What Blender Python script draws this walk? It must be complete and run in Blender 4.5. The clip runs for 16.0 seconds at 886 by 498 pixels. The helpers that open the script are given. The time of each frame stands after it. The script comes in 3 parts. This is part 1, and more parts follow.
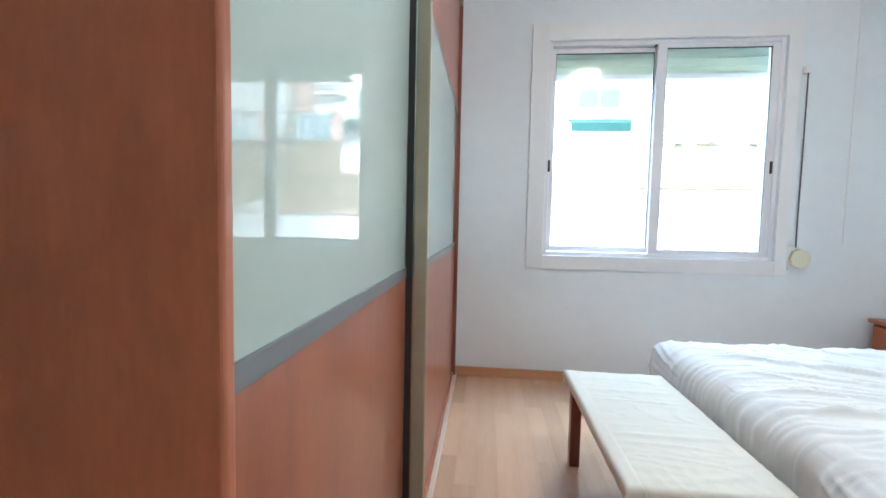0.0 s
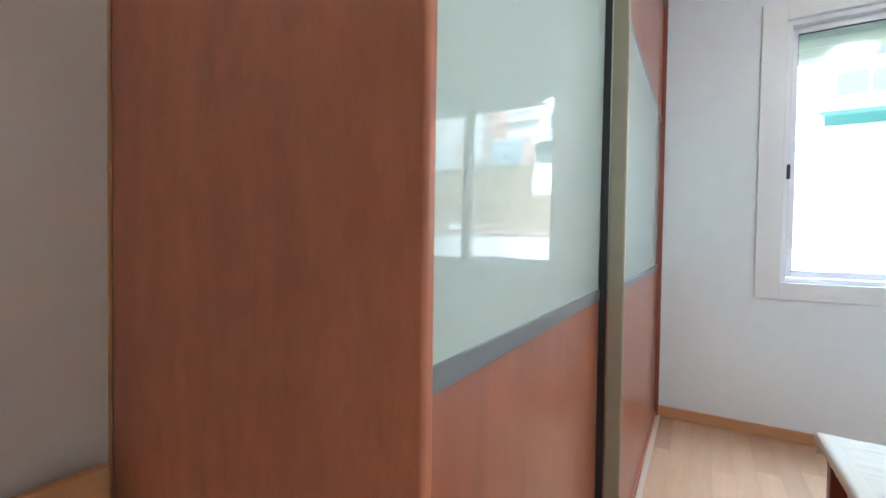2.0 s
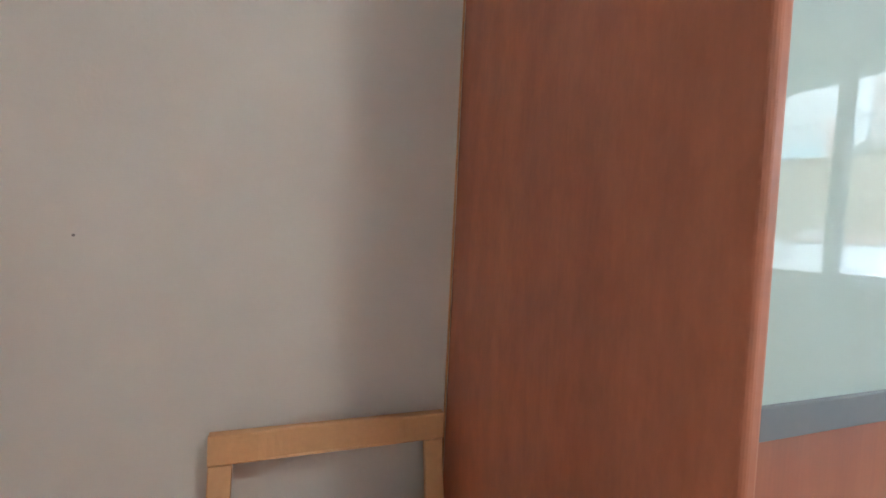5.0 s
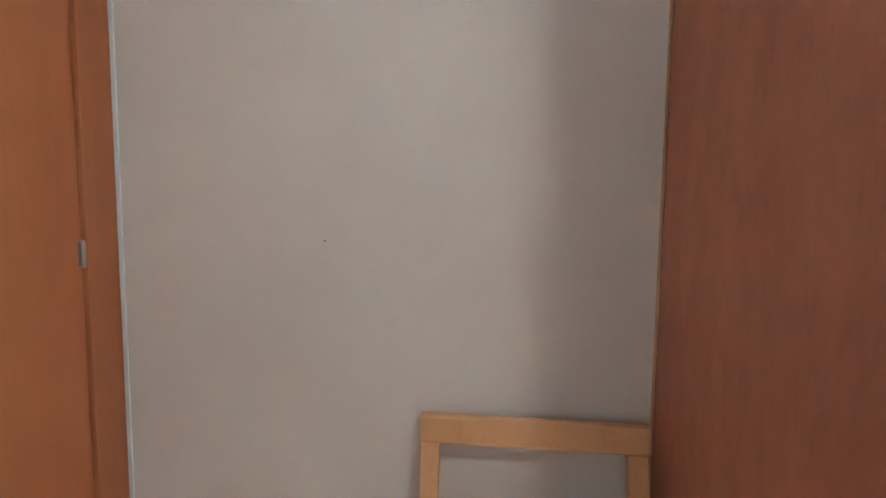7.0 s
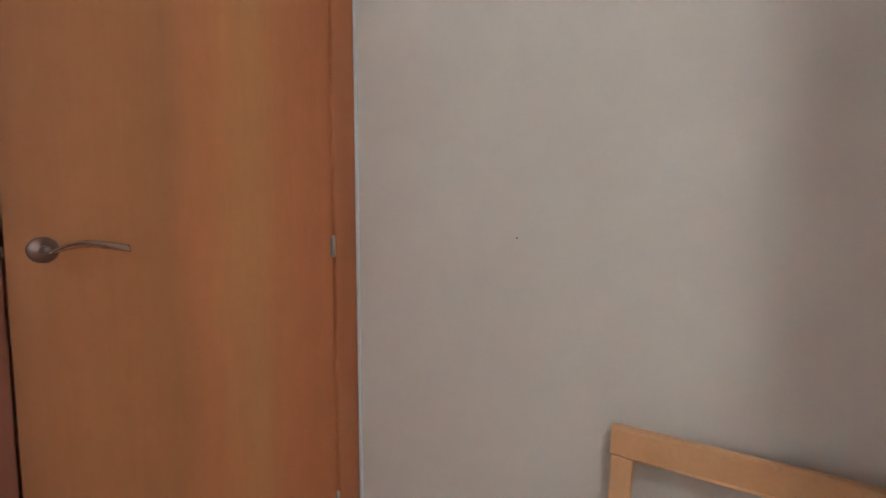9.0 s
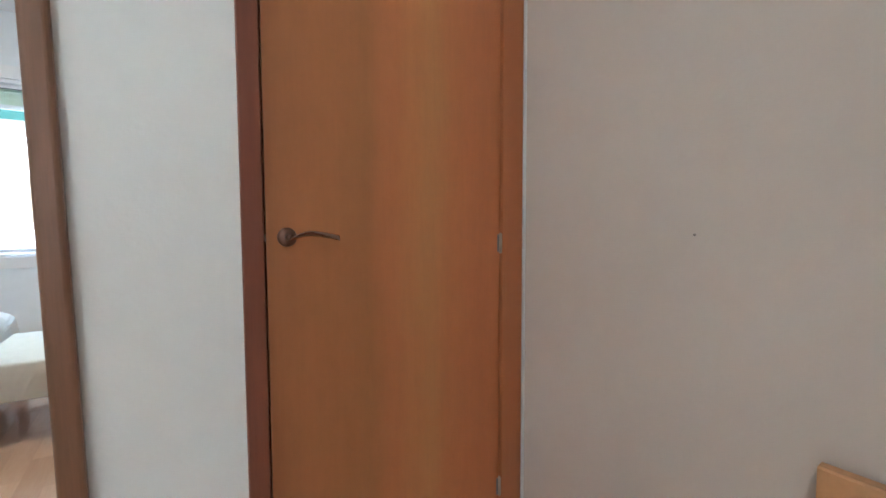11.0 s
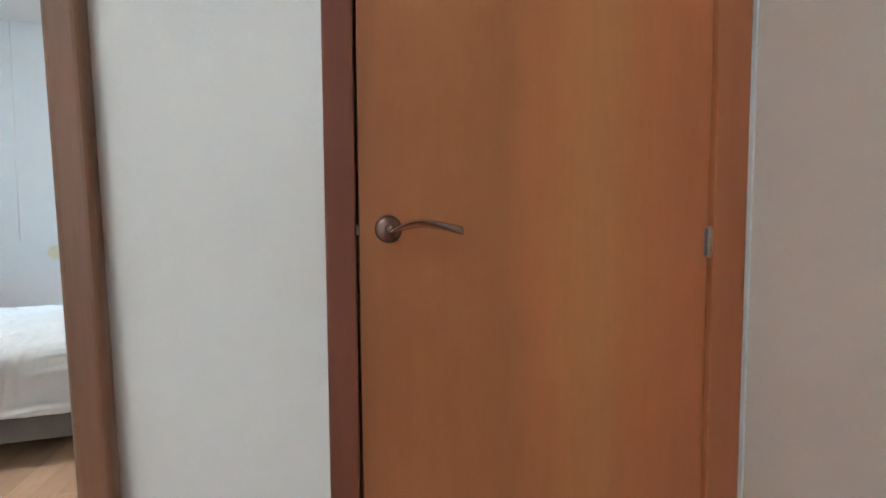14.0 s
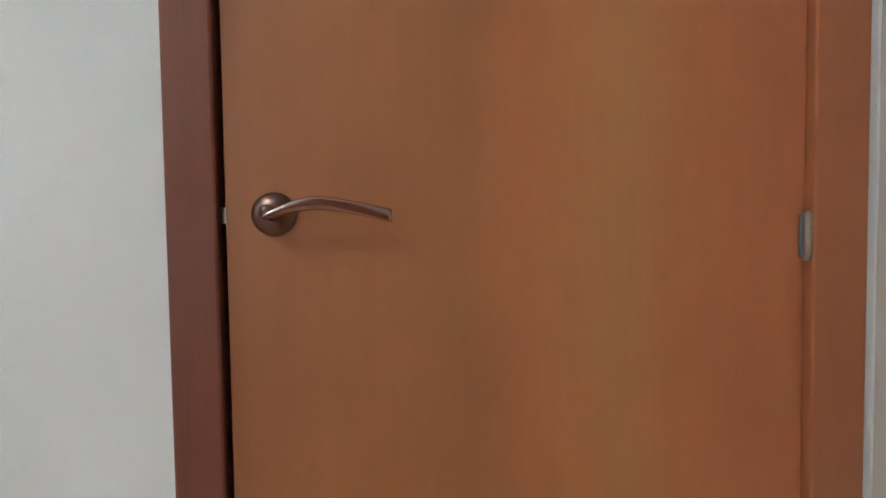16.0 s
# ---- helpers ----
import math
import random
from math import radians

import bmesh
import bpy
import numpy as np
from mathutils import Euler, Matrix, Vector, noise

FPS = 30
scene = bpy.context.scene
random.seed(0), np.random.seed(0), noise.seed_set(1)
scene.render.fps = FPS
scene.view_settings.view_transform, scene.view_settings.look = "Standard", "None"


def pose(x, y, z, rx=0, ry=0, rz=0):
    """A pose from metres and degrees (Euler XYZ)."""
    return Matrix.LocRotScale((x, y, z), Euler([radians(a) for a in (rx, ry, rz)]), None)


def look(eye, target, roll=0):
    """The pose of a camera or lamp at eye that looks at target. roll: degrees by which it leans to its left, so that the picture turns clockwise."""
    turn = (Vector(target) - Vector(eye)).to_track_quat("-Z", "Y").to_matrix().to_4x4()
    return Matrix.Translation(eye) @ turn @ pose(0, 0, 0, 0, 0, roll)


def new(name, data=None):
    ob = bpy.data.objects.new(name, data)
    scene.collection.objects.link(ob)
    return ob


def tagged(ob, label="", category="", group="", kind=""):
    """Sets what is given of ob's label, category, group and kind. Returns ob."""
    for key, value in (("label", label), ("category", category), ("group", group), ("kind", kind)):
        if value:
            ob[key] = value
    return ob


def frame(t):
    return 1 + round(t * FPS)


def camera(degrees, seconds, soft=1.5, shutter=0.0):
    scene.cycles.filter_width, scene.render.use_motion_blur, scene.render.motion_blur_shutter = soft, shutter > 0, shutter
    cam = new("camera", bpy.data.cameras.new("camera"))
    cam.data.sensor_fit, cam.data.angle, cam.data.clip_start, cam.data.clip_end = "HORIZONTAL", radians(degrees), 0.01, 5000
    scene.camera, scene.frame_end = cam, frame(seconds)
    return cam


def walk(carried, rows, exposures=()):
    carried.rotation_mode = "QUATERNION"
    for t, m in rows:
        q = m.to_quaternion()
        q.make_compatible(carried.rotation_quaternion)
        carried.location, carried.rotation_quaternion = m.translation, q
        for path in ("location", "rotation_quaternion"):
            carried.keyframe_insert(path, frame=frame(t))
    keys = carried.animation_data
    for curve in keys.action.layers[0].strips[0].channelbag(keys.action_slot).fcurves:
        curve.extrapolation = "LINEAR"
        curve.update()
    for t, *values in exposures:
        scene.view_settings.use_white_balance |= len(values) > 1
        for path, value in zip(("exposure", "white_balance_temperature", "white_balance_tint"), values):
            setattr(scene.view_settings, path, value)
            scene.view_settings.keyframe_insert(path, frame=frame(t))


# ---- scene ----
cam = camera(92.37, 16.0, soft=1.6)
# seconds, x, y, z, yaw, pitch, roll
PATH = [
    (0.0, -0.000, 0.000, 1.159, 5.85, -3.69, -1.18),
    (0.5, -0.000, -0.001, 1.157, 12.19, -2.99, -0.90),
    (1.0, 0.000, 0.000, 1.155, 18.62, -2.40, -0.96),
    (1.5, 0.001, 0.002, 1.154, 24.93, -1.91, -1.08),
    (2.0, 0.002, -0.001, 1.153, 31.11, -1.26, -0.80),
    (2.5, 0.002, -0.002, 1.152, 37.41, -0.94, -0.96),
    (3.0, 0.003, -0.003, 1.151, 43.74, -0.90, -1.25),
    (3.5, 0.004, -0.004, 1.149, 50.14, -0.96, -1.38),
    (4.0, 0.006, -0.004, 1.151, 57.04, -1.11, -1.90),
    (4.5, 0.008, -0.004, 1.152, 63.93, -1.62, -2.56),
    (7.0, -0.000, -0.006, 1.173, 96.03, -4.18, -0.59),
    (7.5, 0.004, -0.003, 1.174, 102.67, -4.34, -0.39),
    (8.0, 0.005, 0.000, 1.173, 109.31, -4.40, -0.40),
    (8.5, 0.004, 0.002, 1.172, 115.78, -4.46, -0.22),
    (11.0, -0.001, 0.091, 1.140, 146.84, -3.29, 0.18),
    (11.5, -0.007, 0.068, 1.141, 151.60, -3.52, 0.26),
    (12.0, -0.024, 0.070, 1.138, 157.02, -3.40, 0.22),
    (12.5, -0.033, 0.006, 1.136, 160.07, -3.42, 0.25),
    (13.0, -0.034, -0.101, 1.131, 160.27, -3.46, 0.10),
    (13.5, -0.047, -0.213, 1.127, 159.75, -3.72, 0.15),
    (14.0, -0.136, -0.262, 1.116, 163.98, -3.10, 0.32),
    (14.5, -0.209, -0.316, 1.104, 167.10, -2.62, 0.49),
    (15.0, -0.261, -0.391, 1.095, 168.15, -2.20, 0.72),
    (15.5, -0.301, -0.455, 1.091, 168.62, -2.05, 0.91),
    (16.0, -0.330, -0.488, 1.088, 169.45, -1.90, 0.79),
]
EXPOSURES = [(0.0, 2.84, 5800, 6), (3.0, 2.92, 5800, 6), (8.5, 2.94, 5800, 6), (11.0, 2.88, 5800, 6), (16.0, 2.93, 5800, 6)]
walk(cam, [(t, pose(x, y, z, 90 + pitch, roll, yaw)) for t, x, y, z, yaw, pitch, roll in PATH], EXPOSURES)

# ---- world and sun ----
world = bpy.data.worlds.new("world")
scene.world = world
world.use_nodes = True
wn = world.node_tree.nodes
sky = wn.new("ShaderNodeTexSky")
sky.sky_type, sky.sun_disc = "NISHITA", False
sky.sun_elevation, sky.sun_rotation = radians(48), radians(205)
bg = wn["Background"]
world.node_tree.links.new(sky.outputs["Color"], bg.inputs["Color"])
bg.inputs["Strength"].default_value = 0.15
sun = new("sun", bpy.data.lights.new("sun", "SUN"))
sun.data.energy, sun.data.angle, sun.data.color = 3.1, radians(0.5), (1.0, 0.98, 0.95)
sun.matrix_world = look((-8.5, -18.0, 22.0), (0, 0, 0))

# added unseen lamp that boosts the bright yard sky coming in at the window
skylight = new("sky_fill_lamp", bpy.data.lights.new("sky_fill_lamp", "AREA"))
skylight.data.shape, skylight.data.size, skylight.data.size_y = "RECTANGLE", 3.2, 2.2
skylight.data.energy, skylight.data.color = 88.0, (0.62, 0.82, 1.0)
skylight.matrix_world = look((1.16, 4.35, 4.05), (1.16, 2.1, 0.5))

# ---- materials ----
MATS = {}


def material(name, color, rough=0.6, metal=0.0, vary=0.06, scale=6.0, bump=0.0, bump_scale=120.0, coat=0.0, spec=0.5, stretch=(1, 1, 1), second=None, random_tint=0.0, bands=0.0, mottle=0.0, figure=()):
    """A surface with two scales of uneven colour, fine relief and, if given, a second grain colour."""
    if name in MATS:
        return MATS[name]
    m = bpy.data.materials.new(name)
    m.use_nodes = True
    nt = m.node_tree
    n, link = nt.nodes, nt.links.new
    b = n["Principled BSDF"]
    b.inputs["Roughness"].default_value = rough
    b.inputs["Metallic"].default_value = metal
    b.inputs["Coat Weight"].default_value = coat
    b.inputs["Coat Roughness"].default_value = 0.12
    b.inputs["Specular IOR Level"].default_value = spec
    co = n.new("ShaderNodeTexCoord")
    mp = n.new("ShaderNodeMapping")
    mp.inputs["Scale"].default_value = stretch
    link(co.outputs["Object"], mp.inputs["Vector"])
    big = n.new("ShaderNodeTexNoise")
    big.inputs["Scale"].default_value, big.inputs["Detail"].default_value = scale, 5
    fine = n.new("ShaderNodeTexNoise")
    fine.inputs["Scale"].default_value, fine.inputs["Detail"].default_value = scale * 9, 6
    link(mp.outputs["Vector"], big.inputs["Vector"])
    link(mp.outputs["Vector"], fine.inputs["Vector"])
    ramp = n.new("ShaderNodeValToRGB")
    lo = second or tuple(c * (1 - vary) for c in color)
    hi = color if second else tuple(min(1, c * (1 + vary)) for c in color)
    ramp.color_ramp.elements[0].color, ramp.color_ramp.elements[1].color = (*lo, 1), (*hi, 1)
    ramp.color_ramp.elements[0].position, ramp.color_ramp.elements[1].position = 0.3, 0.7
    mix = n.new("ShaderNodeMath")
    mix.operation = "MULTIPLY_ADD"
    mix.inputs[1].default_value = 0.4
    link(fine.outputs["Fac"], mix.inputs[0])
    half = n.new("ShaderNodeMath")
    half.operation = "MULTIPLY"
    half.inputs[1].default_value = 0.6
    link(big.outputs["Fac"], half.inputs[0])
    link(half.outputs[0], mix.inputs[2])
    link(mix.outputs[0], ramp.inputs["Fac"])
    out = ramp.outputs["Color"]
    if random_tint:
        info = n.new("ShaderNodeObjectInfo")
        hsv = n.new("ShaderNodeHueSaturation")
        mr = n.new("ShaderNodeMapRange")
        mr.inputs["To Min"].default_value, mr.inputs["To Max"].default_value = 1 - random_tint, 1 + random_tint
        link(info.outputs["Random"], mr.inputs["Value"])
        link(mr.outputs[0], hsv.inputs["Value"])
        link(out, hsv.inputs["Color"])
        out = hsv.outputs["Color"]
    if bands:
        # broad veneer figure across the width
        mp2 = n.new("ShaderNodeMapping")
        mp2.inputs["Scale"].default_value = (1, 1, 0.04)
        link(co.outputs["Object"], mp2.inputs["Vector"])
        wide = n.new("ShaderNodeTexNoise")
        wide.inputs["Scale"].default_value, wide.inputs["Detail"].default_value = 7.0, 2
        link(mp2.outputs["Vector"], wide.inputs["Vector"])
        hs = n.new("ShaderNodeHueSaturation")
        mr2 = n.new("ShaderNodeMapRange")
        mr2.inputs["From Min"].default_value, mr2.inputs["From Max"].default_value = 0.3, 0.7
        mr2.inputs["To Min"].default_value, mr2.inputs["To Max"].default_value = 1 - bands, 1 + bands
        link(wide.outputs["Fac"], mr2.inputs["Value"])
        link(mr2.outputs[0], hs.inputs["Value"])
        mr3 = n.new("ShaderNodeMapRange")
        mr3.inputs["From Min"].default_value, mr3.inputs["From Max"].default_value = 0.3, 0.7
        mr3.inputs["To Min"].default_value, mr3.inputs["To Max"].default_value = 0.5 - bands * 0.018, 0.5 + bands * 0.018
        link(wide.outputs["Fac"], mr3.inputs["Value"])
        link(mr3.outputs[0], hs.inputs["Hue"])
        link(out, hs.inputs["Color"])
        out = hs.outputs["Color"]
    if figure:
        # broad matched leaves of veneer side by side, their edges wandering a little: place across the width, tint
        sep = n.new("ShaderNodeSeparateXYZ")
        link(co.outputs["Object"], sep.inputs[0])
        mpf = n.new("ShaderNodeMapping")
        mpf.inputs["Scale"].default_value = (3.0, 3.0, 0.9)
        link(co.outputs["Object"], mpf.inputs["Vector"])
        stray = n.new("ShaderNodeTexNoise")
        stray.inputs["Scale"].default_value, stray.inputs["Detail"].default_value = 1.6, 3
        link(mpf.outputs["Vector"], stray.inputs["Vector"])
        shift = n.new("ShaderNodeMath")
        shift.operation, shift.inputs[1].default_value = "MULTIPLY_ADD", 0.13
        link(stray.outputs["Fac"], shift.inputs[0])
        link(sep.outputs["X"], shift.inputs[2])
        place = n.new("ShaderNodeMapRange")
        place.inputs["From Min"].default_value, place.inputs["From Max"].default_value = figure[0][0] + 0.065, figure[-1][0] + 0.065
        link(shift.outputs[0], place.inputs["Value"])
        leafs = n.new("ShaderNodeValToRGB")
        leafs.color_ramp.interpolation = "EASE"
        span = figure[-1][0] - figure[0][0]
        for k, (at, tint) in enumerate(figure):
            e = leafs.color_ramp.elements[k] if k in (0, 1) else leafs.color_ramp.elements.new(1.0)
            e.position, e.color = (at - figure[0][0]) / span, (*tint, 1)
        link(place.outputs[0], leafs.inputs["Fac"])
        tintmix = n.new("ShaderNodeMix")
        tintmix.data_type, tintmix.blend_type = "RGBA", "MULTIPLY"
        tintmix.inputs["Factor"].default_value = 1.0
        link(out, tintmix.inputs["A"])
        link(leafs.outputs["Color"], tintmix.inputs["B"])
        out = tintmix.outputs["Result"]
    if mottle:
        # soft blotches in the stain
        mp3 = n.new("ShaderNodeMapping")
        mp3.inputs["Scale"].default_value = (1, 1, 0.45)
        link(co.outputs["Object"], mp3.inputs["Vector"])
        blot = n.new("ShaderNodeTexNoise")
        blot.inputs["Scale"].default_value, blot.inputs["Detail"].default_value, blot.inputs["Roughness"].default_value = 22.0, 4, 0.65
        link(mp3.outputs["Vector"], blot.inputs["Vector"])
        mr4 = n.new("ShaderNodeMapRange")
        mr4.inputs["From Min"].default_value, mr4.inputs["From Max"].default_value = 0.35, 0.65
        mr4.inputs["To Min"].default_value, mr4.inputs["To Max"].default_value = 1 - mottle, 1 + mottle
        link(blot.outputs["Fac"], mr4.inputs["Value"])
        hs2 = n.new("ShaderNodeHueSaturation")
        link(mr4.outputs[0], hs2.inputs["Value"])
        link(out, hs2.inputs["Color"])
        out = hs2.outputs["Color"]
    link(out, b.inputs["Base Color"])
    if bump:
        tex = n.new("ShaderNodeTexNoise")
        tex.inputs["Scale"].default_value, tex.inputs["Detail"].default_value = bump_scale, 4
        link(mp.outputs["Vector"], tex.inputs["Vector"])
        bp = n.new("ShaderNodeBump")
        bp.inputs["Strength"].default_value, bp.inputs["Distance"].default_value = bump, 0.002
        link(tex.outputs["Fac"], bp.inputs["Height"])
        link(bp.outputs["Normal"], b.inputs["Normal"])
    MATS[name] = m
    return m


def glass_material(name, tint=(0.97, 0.99, 0.98)):
    m = bpy.data.materials.new(name)
    m.use_nodes = True
    nt = m.node_tree
    n, link = nt.nodes, nt.links.new
    n.remove(n["Principled BSDF"])
    clear = n.new("ShaderNodeBsdfTransparent")
    clear.inputs["Color"].default_value = (*tint, 1)
    gloss = n.new("ShaderNodeBsdfGlossy")
    gloss.inputs["Roughness"].default_value = 0.0
    fres = n.new("ShaderNodeFresnel")
    fres.inputs["IOR"].default_value = 1.5
    mix = n.new("ShaderNodeMixShader")
    link(fres.outputs[0], mix.inputs[0])
    link(clear.outputs[0], mix.inputs[1])
    link(gloss.outputs[0], mix.inputs[2])
    link(mix.outputs[0], n["Material Output"].inputs["Surface"])
    return m


def lamp_material(name, color, strength):
    m = bpy.data.materials.new(name)
    m.use_nodes = True
    b = m.node_tree.nodes["Principled BSDF"]
    b.inputs["Base Color"].default_value = (*color, 1)
    b.inputs["Emission Color"].default_value = (*color, 1)
    b.inputs["Emission Strength"].default_value = strength
    return m


PLASTER = material("white_plaster", (0.80, 0.845, 0.89), 0.85, vary=0.03, scale=1.5, bump=0.25, bump_scale=90)
# south copy of the white plaster; its greener light is put into the colour
PLASTER_SOUTH = material("south_tint_plaster", (0.79, 0.825, 0.815), 0.85, vary=0.03, scale=1.5, bump=0.25, bump_scale=90)
# west wall plaster, warmer and darker than the other walls
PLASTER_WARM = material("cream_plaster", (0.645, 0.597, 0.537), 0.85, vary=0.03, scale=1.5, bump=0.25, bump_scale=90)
CEILING = material("ceiling_paint", (0.87, 0.87, 0.87), 0.9, vary=0.02, scale=1.2, bump=0.15, bump_scale=80)
WHITE = material("white_lacquer", (0.82, 0.82, 0.84), 0.35, vary=0.02, scale=3)
ALU_WHITE = material("white_aluminium", (0.80, 0.80, 0.84), 0.3, vary=0.02, scale=4)
CHERRY = material("cherry_laminate", (0.505, 0.184, 0.103), 0.4, vary=0.2, scale=5, stretch=(2.6, 2.6, 0.4), second=(0.41, 0.149, 0.083), bump=0.05, bump_scale=60, bands=0.12, mottle=0.09)
CHERRY_DOOR = material("cherry_veneer_sliding", (0.40, 0.135, 0.07), 0.3, vary=0.2, scale=5, stretch=(6, 6, 0.35), second=(0.34, 0.112, 0.06), bands=0.08, coat=0.15, mottle=0.05)
# veneer bands of the leaf; the tints run darker towards the lock edge (+x)
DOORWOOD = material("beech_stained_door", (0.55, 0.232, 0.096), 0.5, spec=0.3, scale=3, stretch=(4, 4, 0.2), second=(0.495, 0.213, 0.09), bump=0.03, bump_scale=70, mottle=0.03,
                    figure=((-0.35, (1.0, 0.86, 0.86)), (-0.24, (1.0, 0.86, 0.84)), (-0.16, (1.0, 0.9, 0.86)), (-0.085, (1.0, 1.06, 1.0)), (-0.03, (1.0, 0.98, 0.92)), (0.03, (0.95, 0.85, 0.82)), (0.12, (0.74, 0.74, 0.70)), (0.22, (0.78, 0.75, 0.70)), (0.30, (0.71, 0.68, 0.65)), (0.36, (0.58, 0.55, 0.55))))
JAMBWOOD = material("stained_jamb", (0.47, 0.175, 0.07), 0.42, scale=5, stretch=(6, 6, 0.3), second=(0.42, 0.15, 0.06), bump=0.04)
PINE = material("pale_beech", (0.66, 0.37, 0.175), 0.45, scale=5, stretch=(2, 2, 2), second=(0.58, 0.31, 0.14), bump=0.05, bump_scale=50)
FLOORWOOD = material("oak_laminate", (0.70, 0.465, 0.315), 0.2, scale=4, stretch=(0.35, 5, 1), second=(0.60, 0.375, 0.24), random_tint=0.11, bump=0.05, bump_scale=60)
PALE_TRACK = material("pale_track", (0.72, 0.58, 0.48), 0.4, vary=0.05, scale=5)
SKIRTING = material("beech_skirting", (0.60, 0.31, 0.155), 0.42, scale=4, stretch=(0.4, 0.4, 6), second=(0.50, 0.25, 0.12))
MILK_GLASS = material("mint_painted_glass", (0.51, 0.61, 0.575), 0.0, vary=0.01, scale=1, spec=0.29)
GREY_STRIP = material("grey_aluminium_strip", (0.20, 0.22, 0.24), 0.35, metal=0.3, vary=0.05, scale=8)
OLIVE_METAL = material("champagne_metal", (0.35, 0.325, 0.25), 0.42, metal=0.25, vary=0.08, scale=10)
BLACK = material("black_rubber", (0.02, 0.02, 0.022), 0.6, vary=0.1)
LEVER = material("warm_nickel", (0.44, 0.34, 0.30), 0.2, metal=1.0, vary=0.08, scale=20)
HANDLE = material("dark_satin_nickel", (0.21, 0.135, 0.11), 0.3, metal=1.0, vary=0.12, scale=20)
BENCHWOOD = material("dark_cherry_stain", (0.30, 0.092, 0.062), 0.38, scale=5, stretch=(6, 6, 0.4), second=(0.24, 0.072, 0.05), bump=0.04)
# lock-side jamb colour, darker than the hinge-side jamb
DARK_JAMB = material("dark_jamb_wood", (0.21, 0.072, 0.042), 0.5, spec=0.3, scale=5, stretch=(6, 6, 0.3), second=(0.165, 0.058, 0.037), bump=0.04)
WALNUT = material("brown_moulding", (0.25, 0.118, 0.066), 0.4, scale=5, stretch=(6, 6, 0.3), second=(0.17, 0.09, 0.05), bump=0.05)
STEEL = material("brushed_nickel", (0.50, 0.45, 0.40), 0.28, metal=1.0, vary=0.08, scale=20)
LINEN = material("white_cotton", (0.76, 0.77, 0.78), 0.9, vary=0.03, scale=4, bump=0.3, bump_scale=220)
CREAM_CLOTH = material("cream_cotton", (0.79, 0.765, 0.69), 0.92, vary=0.04, scale=4, bump=0.3, bump_scale=260)
GREY_FABRIC = material("grey_fabric", (0.24, 0.22, 0.21), 0.95, vary=0.12, scale=12, bump=0.4, bump_scale=300)
IVORY = material("ivory_plastic", (0.74, 0.71, 0.55), 0.45, vary=0.03)
CORD = material("grey_webbing", (0.13, 0.13, 0.13), 0.85, vary=0.15, scale=60)
SHUTTER = material("pale_green_shutter", (0.66, 0.76, 0.62), 0.5, vary=0.05, scale=3)
MIRROR = material("mirror_silver", (0.95, 0.97, 0.97), 0.0, metal=1.0, vary=0.0)
PANE = glass_material("window_glass")
STUCCO = material("white_stucco", (0.80, 0.80, 0.78), 0.9, vary=0.06, scale=0.8, bump=0.4, bump_scale=20)
TAN = material("tan_render", (0.44, 0.345, 0.24), 0.95, vary=0.2, scale=1.3, stretch=(0.5, 1, 2.2), second=(0.26, 0.20, 0.145), bump=0.6, bump_scale=14)
PINK = material("pink_render", (0.62, 0.40, 0.34), 0.9, vary=0.1, scale=1)
BLUE = material("blue_paint", (0.50, 0.66, 0.72), 0.7, vary=0.08, scale=3)
LATTICE_SHADE = material("lattice_shade_blue", (0.03, 0.11, 0.16), 0.7, vary=0.08, scale=3)
LEAF = material("dusty_leaves", (0.24, 0.28, 0.24), 0.7, vary=0.3, scale=9)
TEAL = material("teal_canvas", (0.007, 0.055, 0.048), 0.85, vary=0.1, scale=3)
DARK_GLASS = material("far_window_glass", (0.11, 0.17, 0.19), 0.1, vary=0.1, scale=1)
GROUND = material("concrete_yard", (0.40, 0.39, 0.37), 0.9, vary=0.15, scale=0.5, bump=0.4, bump_scale=10)
LAMP = lamp_material("lamp_diffuser", (1.0, 0.93, 0.83), 21.0)


# ---- mesh helpers ----
def link_mesh(name, bm, mat, parent=None, label="", smooth=False):
    me = bpy.data.meshes.new(name)
    bm.normal_update()
    bm.to_mesh(me)
    bm.free()
    if smooth:
        me.polygons.foreach_set("use_smooth", [True] * len(me.polygons))
    me.materials.append(mat)
    ob = new(name, me)
    if parent:
        ob.parent = parent
    if label:
        ob["label"] = label
    return ob


def part(name, bm, mat, parent, label="", smooth=False):
    return link_mesh(name, bm, mat, parent, label, smooth)


def add_box(bm, x0, x1, y0, y1, z0, z1, bevel=0.0, seg=2):
    made = bmesh.ops.create_cube(bm, size=1.0)["verts"]
    bmesh.ops.scale(bm, verts=made, vec=(x1 - x0, y1 - y0, z1 - z0))
    bmesh.ops.translate(bm, verts=made, vec=((x0 + x1) / 2, (y0 + y1) / 2, (z0 + z1) / 2))
    if bevel:
        es = list({e for v in made for e in v.link_edges})
        bmesh.ops.bevel(bm, geom=es, offset=bevel, segments=seg, affect="EDGES", profile=0.5)
    return bm


def box(x0, x1, y0, y1, z0, z1, bevel=0.0, seg=2):
    return add_box(bmesh.new(), x0, x1, y0, y1, z0, z1, bevel, seg)


def cyl(p, q, r, seg=24, r2=None):
    """A tapered rod from p to q."""
    bm = bmesh.new()
    p, q = Vector(p), Vector(q)
    m = Matrix.Translation((p + q) / 2) @ (q - p).to_track_quat("Z", "Y").to_matrix().to_4x4()
    bmesh.ops.create_cone(bm, cap_ends=True, segments=seg, radius1=r, radius2=r if r2 is None else r2, depth=(q - p).length, matrix=m)
    return bm


